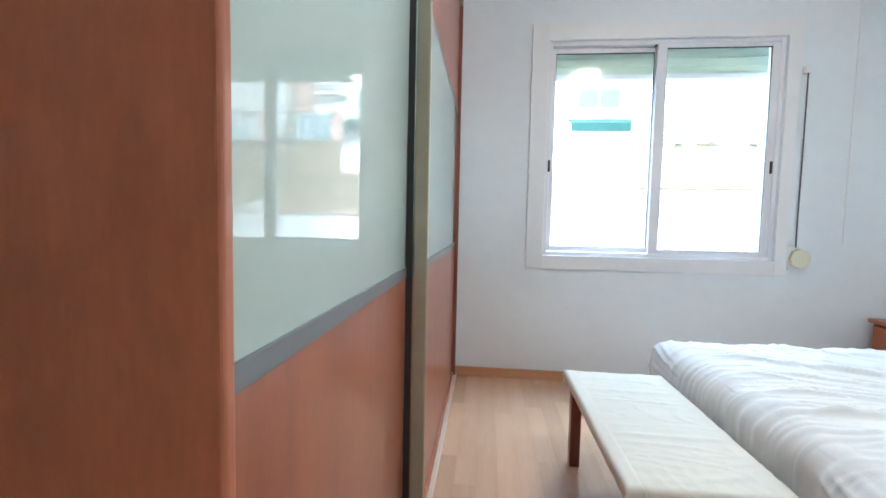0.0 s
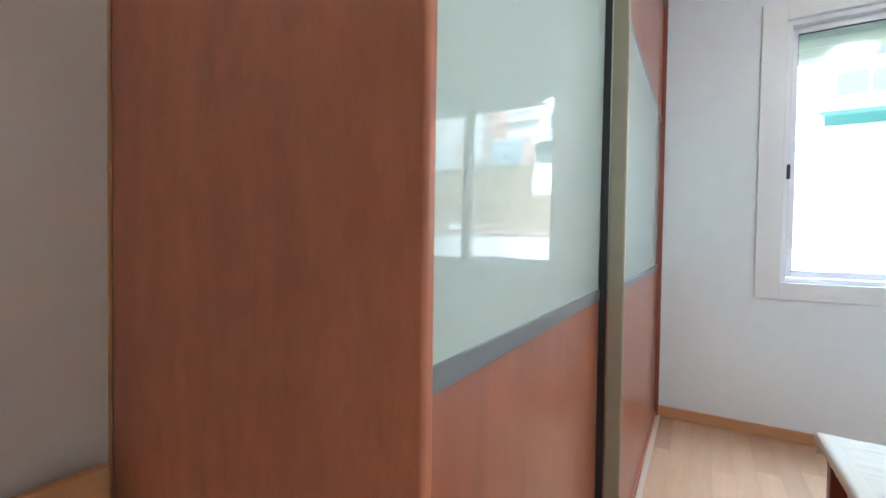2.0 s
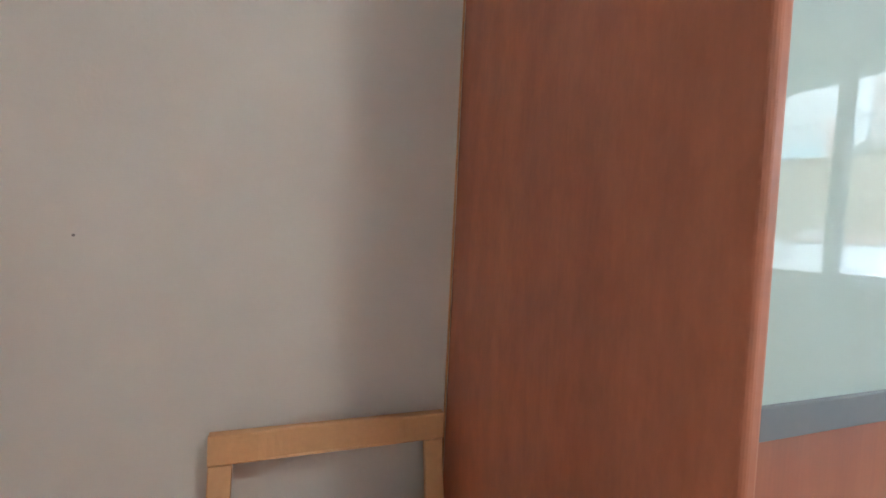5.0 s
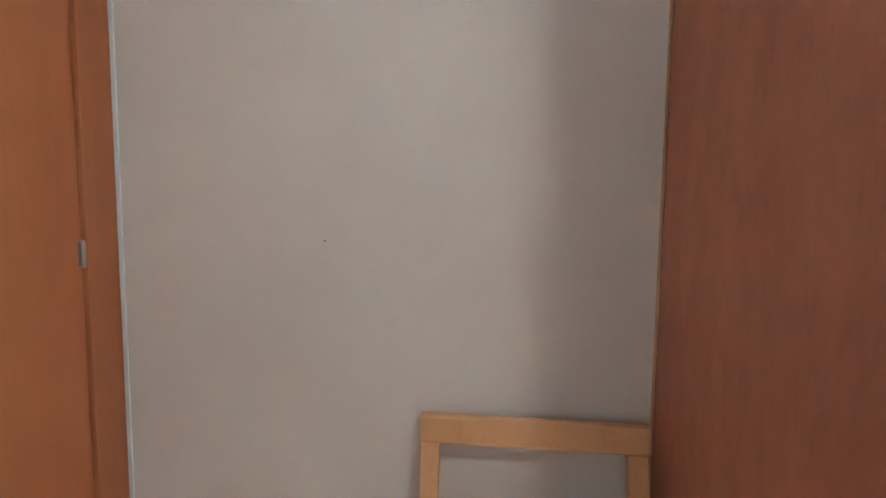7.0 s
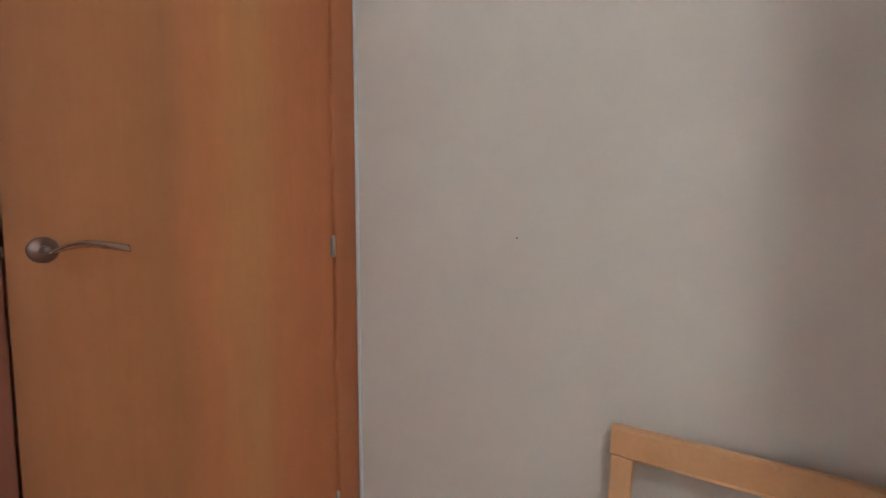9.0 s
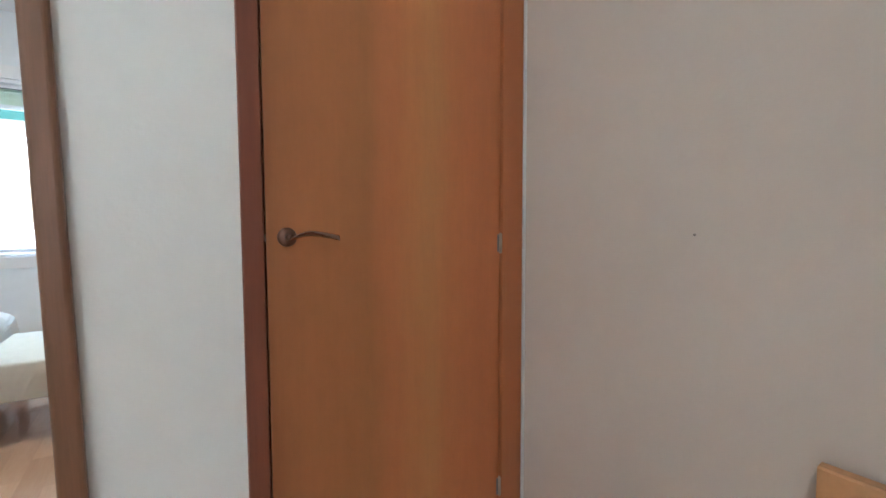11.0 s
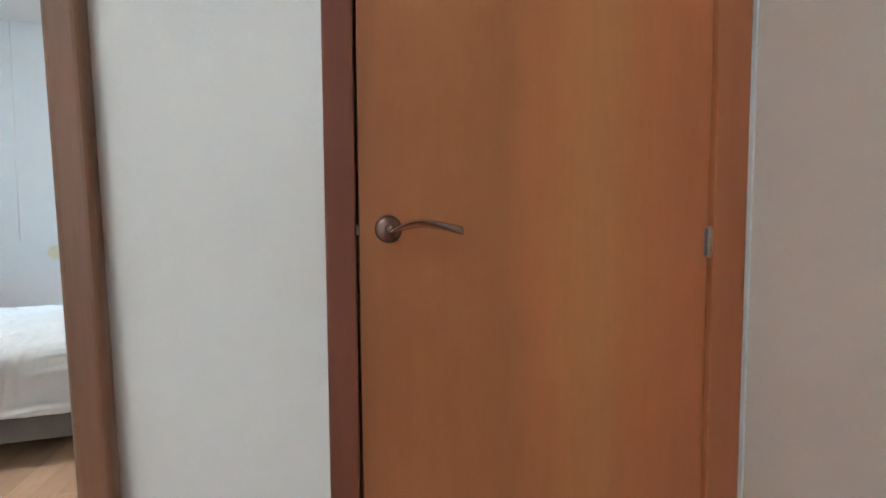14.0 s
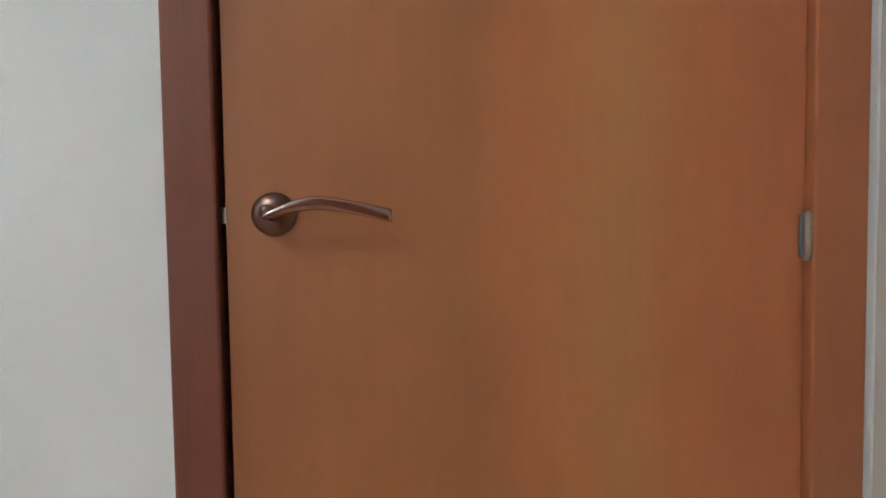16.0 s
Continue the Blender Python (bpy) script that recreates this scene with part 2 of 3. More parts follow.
def empty(name, x=0, y=0, z=0):
    ob = new(name)
    ob.location = (x, y, z)
    ob.empty_display_size = 0.1
    return ob


# ---- plan ----
NORTH, SOUTH, WEST, EAST = 3.162, -0.95, -0.998, 2.95
CEIL = 3.02
WT = 0.26

bm = box(WEST - 0.1, EAST + 0.1, SOUTH - 0.30, NORTH + 0.05, -0.12, -0.012)
tagged(link_mesh("floor", bm, FLOORWOOD), "oak-coloured laminate floor of narrow staggered planks", "floor", kind="structure")
FLOOR = bpy.data.objects["floor"]
tagged(link_mesh("ceiling", box(WEST - 0.1, EAST + 0.1, SOUTH - 0.1, NORTH + WT, CEIL, CEIL + 0.2), CEILING), "plain white painted ceiling", "ceiling", kind="structure")

# north wall round the window opening
WX0, WX1, WZ0, WZ1 = 0.410, 1.985, 0.930, 2.452
bm = bmesh.new()
add_box(bm, WEST - 0.1, WX0, NORTH, NORTH + WT, -0.12, CEIL)
add_box(bm, WX1, EAST + 0.1, NORTH, NORTH + WT, -0.12, CEIL)
add_box(bm, WX0, WX1, NORTH, NORTH + WT, -0.12, WZ0)
add_box(bm, WX0, WX1, NORTH, NORTH + WT, WZ1, CEIL)
tagged(link_mesh("wall_north", bm, PLASTER), "white plastered bedroom wall with a sliding window", "wall", kind="structure")
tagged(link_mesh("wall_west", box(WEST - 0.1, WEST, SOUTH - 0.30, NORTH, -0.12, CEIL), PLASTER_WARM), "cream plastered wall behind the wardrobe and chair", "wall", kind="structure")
tagged(link_mesh("wall_east", box(EAST, EAST + 0.1, SOUTH - 0.1, NORTH, -0.12, CEIL), PLASTER), "plain white plastered wall at the bed's head", "wall", kind="structure")

# south wall round the door opening
DX0, DX1, DZ = -0.984, -0.1425, 2.10
bm = bmesh.new()
add_box(bm, DX1, EAST, SOUTH - 0.12, SOUTH, -0.12, CEIL)
add_box(bm, WEST, DX1, SOUTH - 0.12, SOUTH, DZ, CEIL)
add_box(bm, WEST, DX0, SOUTH - 0.12, SOUTH, -0.12, DZ)
tagged(link_mesh("wall_south", bm, PLASTER_SOUTH), "white plastered wall with a door and a mirror", "wall", kind="structure")

for nm, b in (("baseboard_north", (-0.235, EAST, NORTH - 0.014, NORTH, 0, 0.072)), ("baseboard_east", (EAST - 0.014, EAST, SOUTH, NORTH - 0.014, 0, 0.072)),
              ("baseboard_south", (DX1 + 0.001, EAST - 0.014, SOUTH, SOUTH + 0.014, 0, 0.072)), ("baseboard_west", (WEST, WEST + 0.014, SOUTH + 0.02, 0.386, 0, 0.072))):
    tagged(link_mesh(nm, box(*b, bevel=0.004), SKIRTING), "beech-coloured wooden baseboard along the wall", "baseboard", kind="structure")

# ---- window ----
window = tagged(empty("window_1", (WX0 + WX1) / 2, NORTH + 0.06, WZ0), "white aluminium two-pane sliding window, shut", "window", kind="structure")


def wpart(name, b, mat, parent=None, label="", bevel=0.003):
    off = Vector(window.location)
    bm = box(b[0] - off.x, b[1] - off.x, b[2] - off.y, b[3] - off.y, b[4] - off.z, b[5] - off.z, bevel)
    return part(name, bm, mat, parent or window, label)


FY0, FY1 = NORTH + 0.012, NORTH + 0.10
for b in ((WX0, WX0 + 0.03, FY0, FY1, WZ0, WZ1), (WX1 - 0.03, WX1, FY0, FY1, WZ0, WZ1), (WX0 + 0.03, WX1 - 0.03, FY0, FY1, WZ0, WZ0 + 0.028), (WX0 + 0.03, WX1 - 0.03, FY0, FY1, WZ1 - 0.03, WZ1)):
    wpart("window_frame", b, ALU_WHITE)
# the west sash runs in the outer track, the east one in the inner
for gx0, gx1, gz0, gz1, y0, wl, wr, wz in ((0.471, 1.153, 0.997, 2.386, NORTH + 0.058, 0.032, 0.05, 0.036), (1.222, 1.908, 0.990, 2.398, NORTH + 0.020, 0.066, 0.062, 0.048)):
    y1 = y0 + 0.032
    x0, x1, z0, z1 = gx0 - wl, gx1 + wr, gz0 - wz, gz1 + wz
    sash = wpart("sash", (x0, gx0, y0, y1, z0, z1), ALU_WHITE)
    wpart("stile", (gx1, x1, y0, y1, z0, z1), ALU_WHITE, sash)
    wpart("rail", (gx0, gx1, y0, y1, z0, gz0), ALU_WHITE, sash)
    wpart("rail", (gx0, gx1, y0, y1, gz1, z1), ALU_WHITE, sash)
    pane = wpart("pane", (gx0 - 0.005, gx1 + 0.005, y0 + 0.012, y0 + 0.016, gz0 - 0.005, gz1 + 0.005), PANE, sash, bevel=0)
    pane.visible_shadow = False
    for b in ((gx0, gx0 + 0.003, gz0, gz1), (gx1 - 0.003, gx1, gz0, gz1), (gx0 + 0.003, gx1 - 0.003, gz1 - 0.006, gz1), (gx0 + 0.003, gx1 - 0.003, gz0, gz0 + 0.003)):
        wpart("gasket", (b[0], b[1], y0 + 0.006, y0 + 0.0115, b[2], b[3]), BLACK, sash, "", 0)
    lx = x0 - 0.002 if x0 < 1 else x1 - 0.028
    ly = NORTH + 0.012 if x0 < 1 else y0
    wpart("latch", (lx - 0.008, lx + 0.008, ly - 0.008, ly + 0.002, 1.535, 1.62), BLACK, window, "black recessed pull")
wpart("stop_block", (1.140, 1.158, NORTH + 0.020, NORTH + 0.056, 2.418, 2.442), BLACK, None, "small black rubber stop", 0.002)
# flat white surround on the wall
SX0, SX1, SZ0, SZ1 = 0.290, 2.07, 0.832, 2.562
trim = tagged(empty("window_trim", (SX0 + SX1) / 2, NORTH, SZ0), "flat white lacquered surround of the window", "trim", kind="structure")
for b in ((SX0, WX0, SZ0, SZ1), (WX1, SX1, SZ0, SZ1), (WX0, WX1, SZ0, WZ0), (WX0, WX1, WZ1, SZ1)):
    o = trim.location
    part("board", box(b[0] - o.x, b[1] - o.x, -0.016, 0.0, b[2] - o.z, b[3] - o.z, 0.002), WHITE, trim)
# the roller shutter, nearly drawn up
shutter = tagged(empty("roller_shutter", (WX0 + WX1) / 2, NORTH + 0.15, 2.262), "pale green roller shutter, almost fully raised", "shutter", kind="structure")
for i in range(4):
    part("slat", box(-0.76, 0.76, -0.006, 0.006, 0.0015 + i * 0.055, 0.0545 + i * 0.055, 0.001), SHUTTER, shutter)
part("bottom_bar", box(-0.76, 0.76, -0.012, 0.012, -0.04, 0.0, 0.003), WHITE, shutter)
# the shutter's strap and its winder
strap = tagged(empty("shutter_strap", 2.11, NORTH, 0.9), "grey webbing strap above an ivory plastic winder on the wall", "shutter strap")
part("strap", box(-0.0045, 0.0045, -0.026, -0.022, 0.13, 1.32, 0.001), CORD, strap)
part("guide", box(-0.02, 0.02, -0.03, 0.0, 1.30, 1.345, 0.004), WHITE, strap)
part("back_plate", box(-0.048, 0.0, -0.02, 0.0, -0.02, 0.145, 0.004), WHITE, strap)
winder = part("winder", cyl((0.025, -0.002, 0.055), (0.025, -0.045, 0.055), 0.066, 8), IVORY, strap, "ivory octagonal winder box")

tagged(link_mesh("wall_cable", cyl((2.419, NORTH - 0.003, 1.06), (2.419, NORTH - 0.003, CEIL), 0.0035, 10), WHITE, smooth=True), "thin white cable running up the plaster wall", "cable")

# ---- door ----
door = tagged(empty("door_1", -0.55, SOUTH, 0), "reddish stained beech-veneer door, almost shut in its frame", "door", kind="structure")


def dpart(name, b, mat, parent=None, label="", bevel=0.003, seg=2):
    o = door.location
    return part(name, box(b[0] - o.x, b[1] - o.x, b[2] - o.y, b[3] - o.y, b[4] - o.z, b[5] - o.z, bevel, seg), mat, parent or door, label)


GAP, HX = -0.189, -0.898
dpart("jamb", (DX0, HX, SOUTH - 0.11, SOUTH + 0.014, 0, DZ - 0.07), JAMBWOOD)
dpart("jamb", (GAP, DX1, SOUTH - 0.11, SOUTH + 0.012, 0, DZ - 0.07), DARK_JAMB, None, "darker lock-side jamb")
dpart("head", (DX0, DX1, SOUTH - 0.11, SOUTH + 0.013, DZ - 0.07, DZ), JAMBWOOD)
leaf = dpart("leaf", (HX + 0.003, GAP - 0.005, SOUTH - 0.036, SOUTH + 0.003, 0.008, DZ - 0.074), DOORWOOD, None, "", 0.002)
# black strip put in for the shade of the latch-side gap
dpart("stop", (GAP - 0.008, GAP - 0.0005, SOUTH - 0.10, SOUTH - 0.046, 0, DZ - 0.072), BLACK, None, "black strip for the dark of the door gap", 0.0)
dpart("latch", (GAP - 0.0062, GAP + 0.0005, SOUTH - 0.02, SOUTH - 0.002, 1.102, 1.119), STEEL, None, "steel latch bolt", 0.001)
for z in (0.25, 1.052, 1.84):
    o = door.location
    hinge = part("hinge", cyl((HX + 0.002 - o.x, 0.006, z), (HX + 0.002 - o.x, 0.006, z + 0.057), 0.006, 14), STEEL, door, "small steel hinge", True)
    part("hinge_leaf", box(HX + 0.0075 - o.x, HX + 0.0135 - o.x, 0.0035, 0.007, z + 0.001, z + 0.056, 0.001), GREY_STRIP, hinge, "dark grey hinge leaf")
    part("pin", cyl((HX + 0.002 - o.x, 0.006, z - 0.004), (HX + 0.002 - o.x, 0.006, z + 0.061), 0.004, 10), STEEL, hinge)
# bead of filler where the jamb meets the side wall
dpart("filler_bead", (WEST + 0.0005, WEST + 0.005, SOUTH, SOUTH + 0.016, 0, DZ), PLASTER_SOUTH, None, "pale filler bead", 0.002)
# lever handle
RX, RZ = -0.241, 1.1115
o = door.location
bm = bmesh.new()
bmesh.ops.create_uvsphere(bm, u_segments=40, v_segments=20, radius=1.0)
for v in bm.verts:
    v.co = Vector((RX - o.x + v.co.x * 0.0225, 0.003 + max(0.0, v.co.z) * 0.011, RZ + v.co.y * 0.0225))
bmesh.ops.recalc_face_normals(bm, faces=bm.faces)
rose = part("rose", bm, HANDLE, door, "round domed satin nickel rose", True)
part("neck", cyl((RX - o.x, 0.0, RZ), (RX - o.x, 0.040, RZ), 0.0075, 20), HANDLE, rose, smooth=True)
bm = bmesh.new()
ring_rows = []
for i in range(33):
    u = i / 32
    lx = RX - o.x + 0.003 - u * 0.120
    rise = min(1.0, u / 0.42)
    lz = RZ - 0.005 + 0.0135 * math.sin(rise * math.pi / 2) - 0.016 * max(0.0, u - 0.42) ** 1.4 * 1.6
    hh = 0.003 + 0.0032 * math.sin(min(1.0, u / 0.35) * math.pi / 2) + 0.0006 * u
    tt = 0.0042 - 0.0014 * u
    # the blade turns over along its length: its top edge stands out first, its foot at the tip
    tip = 0.45 - 0.8 * u
    ring = []
    for k in range(12):
        a = 2 * math.pi * k / 12
        dy, dz = tt * math.cos(a), hh * math.sin(a)
        ring.append(bm.verts.new((lx, 0.040 - 0.008 * u * u + dy + dz * tip, lz + dz)))
    ring_rows.append(ring)
for a, b in zip(ring_rows, ring_rows[1:]):
    for k in range(12):
        bm.faces.new((a[k], a[(k + 1) % 12], b[(k + 1) % 12], b[k]))
bm.faces.new(ring_rows[0][::-1])
bm.faces.new(ring_rows[-1])
bmesh.ops.recalc_face_normals(bm, faces=bm.faces)
part("lever", bm, LEVER, rose, "curved brushed nickel lever", True)

# unseen shell added behind the door so no outdoor light leaks through its gap
tagged(link_mesh("hall_wall", box(WEST - 0.1, DX1 + 0.25, SOUTH - 0.30, SOUTH - 0.22, -0.12, CEIL), PLASTER), "added plain wall keeping daylight out behind the door", "wall", kind="structure")
tagged(link_mesh("hall_side", box(DX1 + 0.17, DX1 + 0.25, SOUTH - 0.22, SOUTH - 0.12, -0.12, CEIL), PLASTER), "added plain side of the light block behind the door", "wall", kind="structure")
tagged(link_mesh("hall_cover", box(WEST - 0.1, DX1 + 0.25, SOUTH - 0.22, SOUTH - 0.12, DZ + 0.05, CEIL), PLASTER), "added plain cover of the light block behind the door", "ceiling", kind="structure")

# ---- mirror ----
# hung a little askew, its top tipped towards the wall
MW, MH, FW, MZ = 0.66, 1.80, 0.044, 0.25
mirror = tagged(empty("wall_mirror", 0.130, SOUTH + 0.022, MZ), "tall wall mirror in a rounded brown wooden frame", "mirror")
part("glass", box(FW - 0.008, MW - FW + 0.008, -0.006, 0.0, FW - 0.008, MH - FW + 0.008), MIRROR, mirror, "silvered mirror glass")
part("body", box(0.012, MW - 0.012, -0.020, -0.007, 0.012, MH - 0.012), WALNUT, mirror)
for b in ((0, FW, 0, MH), (MW - FW, MW, 0, MH), (FW, MW - FW, 0, FW), (FW, MW - FW, MH - FW, MH)):
    part("frame", box(b[0], b[1], -0.018, 0.012, b[2], b[3], 0.010, 4), WALNUT, mirror)
mirror.rotation_euler = (radians(0.41), radians(1.2), radians(0.39))

# ---- wardrobe ----
YC, XF, XR = 0.379, -0.2525, -0.2555
wardrobe = tagged(empty("wardrobe", -0.63, 1.78, 0), "cherry wardrobe with two sliding doors and mint glass panels", "wardrobe")
WH = 2.74


def qpart(name, b, mat, parent=None, label="", bevel=0.002, seg=2):
    o = wardrobe.location
    return part(name, box(b[0] - o.x, b[1] - o.x, b[2] - o.y, b[3] - o.y, b[4] - o.z, b[5] - o.z, bevel, seg), mat, parent or wardrobe, label)


qpart("side_panel", (WEST + 0.004, XF + 0.004, YC, YC + 0.022, 0, WH), CHERRY, None, "cherry-laminate end panel", 0.007, 4)
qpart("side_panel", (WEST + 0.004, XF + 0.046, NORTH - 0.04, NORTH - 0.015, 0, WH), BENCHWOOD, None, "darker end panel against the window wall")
qpart("back_panel", (WEST + 0.004, WEST + 0.014, YC + 0.03, NORTH - 0.04, 0, WH), CHERRY)
qpart("top_panel", (WEST + 0.014, XF - 0.06, YC + 0.03, NORTH - 0.04, WH - 0.03, WH), CHERRY)
qpart("track", (XF - 0.07, XF + 0.045, YC + 0.03, NORTH - 0.04, WH - 0.05, WH - 0.031), OLIVE_METAL)
qpart("plinth", (XF - 0.07, XF + 0.033, YC + 0.03, NORTH - 0.04, 0, 0.035), CHERRY)
qpart("floor_track", (XF + 0.034, XF + 0.058, YC + 0.03, NORTH - 0.016, 0, 0.012), PALE_TRACK, None, "pale floor track")
qpart("filler_strip", (WEST + 0.0005, WEST + 0.008, YC - 0.004, YC - 0.0005, 0, WH), PINE, None, "pale filler strip against the wall", 0.001)
GZ0, GZ1 = 1.004, 1.94
SPLIT = 1.345
for y0, y1, xf in ((YC + 0.023, SPLIT + 0.10, XR), (SPLIT, NORTH - 0.042, XR + 0.024)):
    sd = qpart("sliding_door", (xf - 0.026, xf - 0.006, y0, y1, 0.037, WH - 0.052), CHERRY_DOOR)
    qpart("lower_panel", (xf - 0.006, xf, y0, y1, 0.04, GZ0 - 0.028), CHERRY_DOOR, sd, "", 0.001)
    qpart("upper_panel", (xf - 0.006, xf, y0, y1, GZ1 + 0.028, WH - 0.055), CHERRY_DOOR, sd, "", 0.001)
    # the glass leans out a hair at the top
    pane = box(xf - 0.006 - wardrobe.location.x, xf - wardrobe.location.x, y0 - wardrobe.location.y, y1 - wardrobe.location.y, GZ0, GZ1, 0.001)
    bmesh.ops.rotate(pane, verts=pane.verts, cent=(xf - wardrobe.location.x, 0, (GZ0 + GZ1) / 2), matrix=Matrix.Rotation(radians(0.3), 3, "Y"))
    part("glass_panel", pane, MILK_GLASS, sd, "glossy mint back-painted glass")
    for z in (GZ0 - 0.028, GZ1):
        qpart("strip", (xf - 0.006, xf + 0.003, y0, y1, z - (0.004 if z > 1.5 else 0.0), z + (0.028 if z > 1.5 else 0.032)), GREY_STRIP, sd, "grey aluminium strip", 0.001)
    if y0 > 1:
        qpart("pull", (xf - 0.001, xf + 0.046, y0 + 0.0, y0 + 0.022, 0.037, WH - 0.052), OLIVE_METAL, sd, "champagne metal pull profile", 0.006, 3)
        # black strip stands in for the shadowed gap between the two doors
        qpart("brush_seal", (XR + 0.001, xf - 0.002, y0 - 0.004, y0 - 0.0005, 0.037, WH - 0.052), BLACK, sd, "", 0)

# ---- bench ----
BX0, BX1, BY0, BY1, BZ = 0.405, 0.862, 1.185, 2.09, 0.437
bench = tagged(empty("bench", (BX0 + BX1) / 2, (BY0 + BY1) / 2, 0), "short dark cherry-wood bench at the foot of the bed", "bench")
o = bench.location
BL = (BY1 - BY0) / 2
for sx in (-1, 1):
    part("rail", box(sx * 0.194 - 0.012, sx * 0.194 + 0.012, -BL + 0.07, BL - 0.07, BZ - 0.085, BZ - 0.03, 0.004), BENCHWOOD, bench)
    part("end_rail", box(-0.16, 0.16, sx * (BL - 0.046) - 0.012, sx * (BL - 0.046) + 0.012, BZ - 0.085, BZ - 0.03, 0.004), BENCHWOOD, bench)
    for sy in (-1, 1):
        part("leg", box(sx * 0.185 - 0.024, sx * 0.185 + 0.024, sy * (BL - 0.046) - 0.024, sy * (BL - 0.046) + 0.024, 0, BZ - 0.03, 0.004), BENCHWOOD, bench)
part("seat", box(-0.215, 0.215, -BL + 0.005, BL - 0.005, BZ - 0.03, BZ - 0.012, 0.004), BENCHWOOD, bench)


def cloth(name, x0, x1, y0, y1, z, drops, mat, parent=None, label="", nx=60, ny=90, r=0.03, wrinkle=0.006, puff=0.0, seed=0.0, sides=(1, 1, 1, 1), thick=0.006):
    """A sheet lying on a block with rounded edges and hanging down its sides. drops: how far at x0, x1, y0, y1."""
    bm = bmesh.new()
    w, d = x1 - x0, y1 - y0
    us = np.linspace(-drops[0], w + drops[1], nx)
    vs = np.linspace(-drops[2], d + drops[3], ny)
    grid = []

    def fold(s, length):
        # place along the top and how far it has dropped
        if s < r:
            a = min((r - s) / r, math.pi / 2)
            down = r * (1 - math.cos(a)) + max(0.0, (r - s) - r * math.pi / 2)
            return r - r * math.sin(a), down, -a
        if s > length - r:
            a = min((s - length + r) / r, math.pi / 2)
            down = r * (1 - math.cos(a)) + max(0.0, (s - length + r) - r * math.pi / 2)
            return length - r + r * math.sin(a), down, a
        return s, 0.0, 0.0

    for u in us:
        row = []
        for v in vs:
            px, dx, ax = fold(u, w)
            py, dy, ay = fold(v, d)
            down = max(dx, dy)
            p = Vector((u * 2.2 + seed, v * 2.2, seed))
            k = 0.7 * noise.noise(p) + 0.35 * noise.noise(p * 2.7)
            hang = min(1.0, down / 0.06)
            top = 1.0 - hang
            inner = min(u - r, w - r - u, v - r, d - r - v)
            edge = max(0.0, min(1.0, inner / 0.12))
            # long soft creases that wander across the top
            warp = 1.6 * noise.noise(p * 0.45 + Vector((9, 2, 5)))
            ridge = 0.0
            for f, g in ((1.0, 0.0), (1.7, 4.7), (3.1, 8.3), (5.9, 2.9)):
                q = noise.noise(Vector(((v * 2.6 + u * 0.5 + 0.25 * warp) * f + g, (u * 0.8 - v * 0.2) * f, seed + g)))
                ridge += max(0.0, 1.0 - abs(q) * 8.0) ** 2 / f ** 0.7
            h = wrinkle * (0.22 * k + 0.6 * ridge * edge) * (0.4 + 0.6 * top) + puff * top * edge
            # pleats run in from the nearest edge, and pass over into one another at the corners
            du, dv = min(abs(u - r), abs(w - r - u)), min(abs(v - r), abs(d - r - v))
            foot = max(0.0, min(1.0, 0.5 + (dv - du) / 0.24))
            foot = foot * foot * (3 - 2 * foot)
            rim = max(0.0, 1.0 - max(0.0, inner) / 0.30)
            pleat = fine = 0.0
            for share, at in ((foot, v), (1.0 - foot, u)):
                bend = at + 0.10 * inner + 0.05 * noise.noise(p * 1.5)
                pleat += share * (0.55 * noise.noise(Vector((bend * 6.0, seed * 3, 0.35 * inner))) + 0.45 * noise.noise(Vector((bend * 15.0, seed, inner * 0.8))))
                for f, g in ((13.0, 0.3), (21.0, 6.1)):
                    q = noise.noise(Vector((bend * f, inner * 1.6 + g, seed + g)))
                    fine += share * max(0.0, 1.0 - abs(q) * 4.0) ** 1.5 * 13.0 / f
            h += wrinkle * 0.7 * rim * rim * pleat * top
            h += wrinkle * 0.17 * fine * rim * top
            both = min(1.0, min(dx, dy) / 0.05)
            ripple = hang * wrinkle * (0.8 * pleat + 0.2 * k + 0.35 * fine) * (1.0 - 0.5 * both)
            qx = x0 + px + (math.copysign(1, ax) * ripple if dx > 0.02 else 0)
            qy = y0 + py + (math.copysign(1, ay) * ripple if dy > 0.02 else 0)
            row.append(bm.verts.new((qx, qy, z - down + h)))
        grid.append(row)
    for a, b in zip(grid, grid[1:]):
        for k in range(len(vs) - 1):
            bm.faces.new((a[k], b[k], b[k + 1], a[k + 1]))
    ob = link_mesh(name, bm, mat, parent, label, True)
    if thick:
        so = ob.modifiers.new("thickness", "SOLIDIFY")
        so.thickness, so.offset = thick, -1
    return ob


bench_cover = tagged(cloth("bench_cover", BX0 - 0.005, BX1 - 0.0, BY0 - 0.02, BY1 + 0.02, BZ + 0.004, (0.03, 0.05, 0.20, 0.075), CREAM_CLOTH, nx=80, ny=160, r=0.015, wrinkle=0.010, seed=4.0, thick=0.004), "cream cotton cover spread over the bench", "bench cover")
cloth("hem", BX0 - 0.008, BX0 + 0.052, BY0 - 0.022, BY1 + 0.022, BZ + 0.0075, (0.028, 0.0, 0.198, 0.07), CREAM_CLOTH, bench_cover, "stitched double hem", nx=14, ny=160, r=0.015, wrinkle=0.002, seed=4.0, thick=0.003)

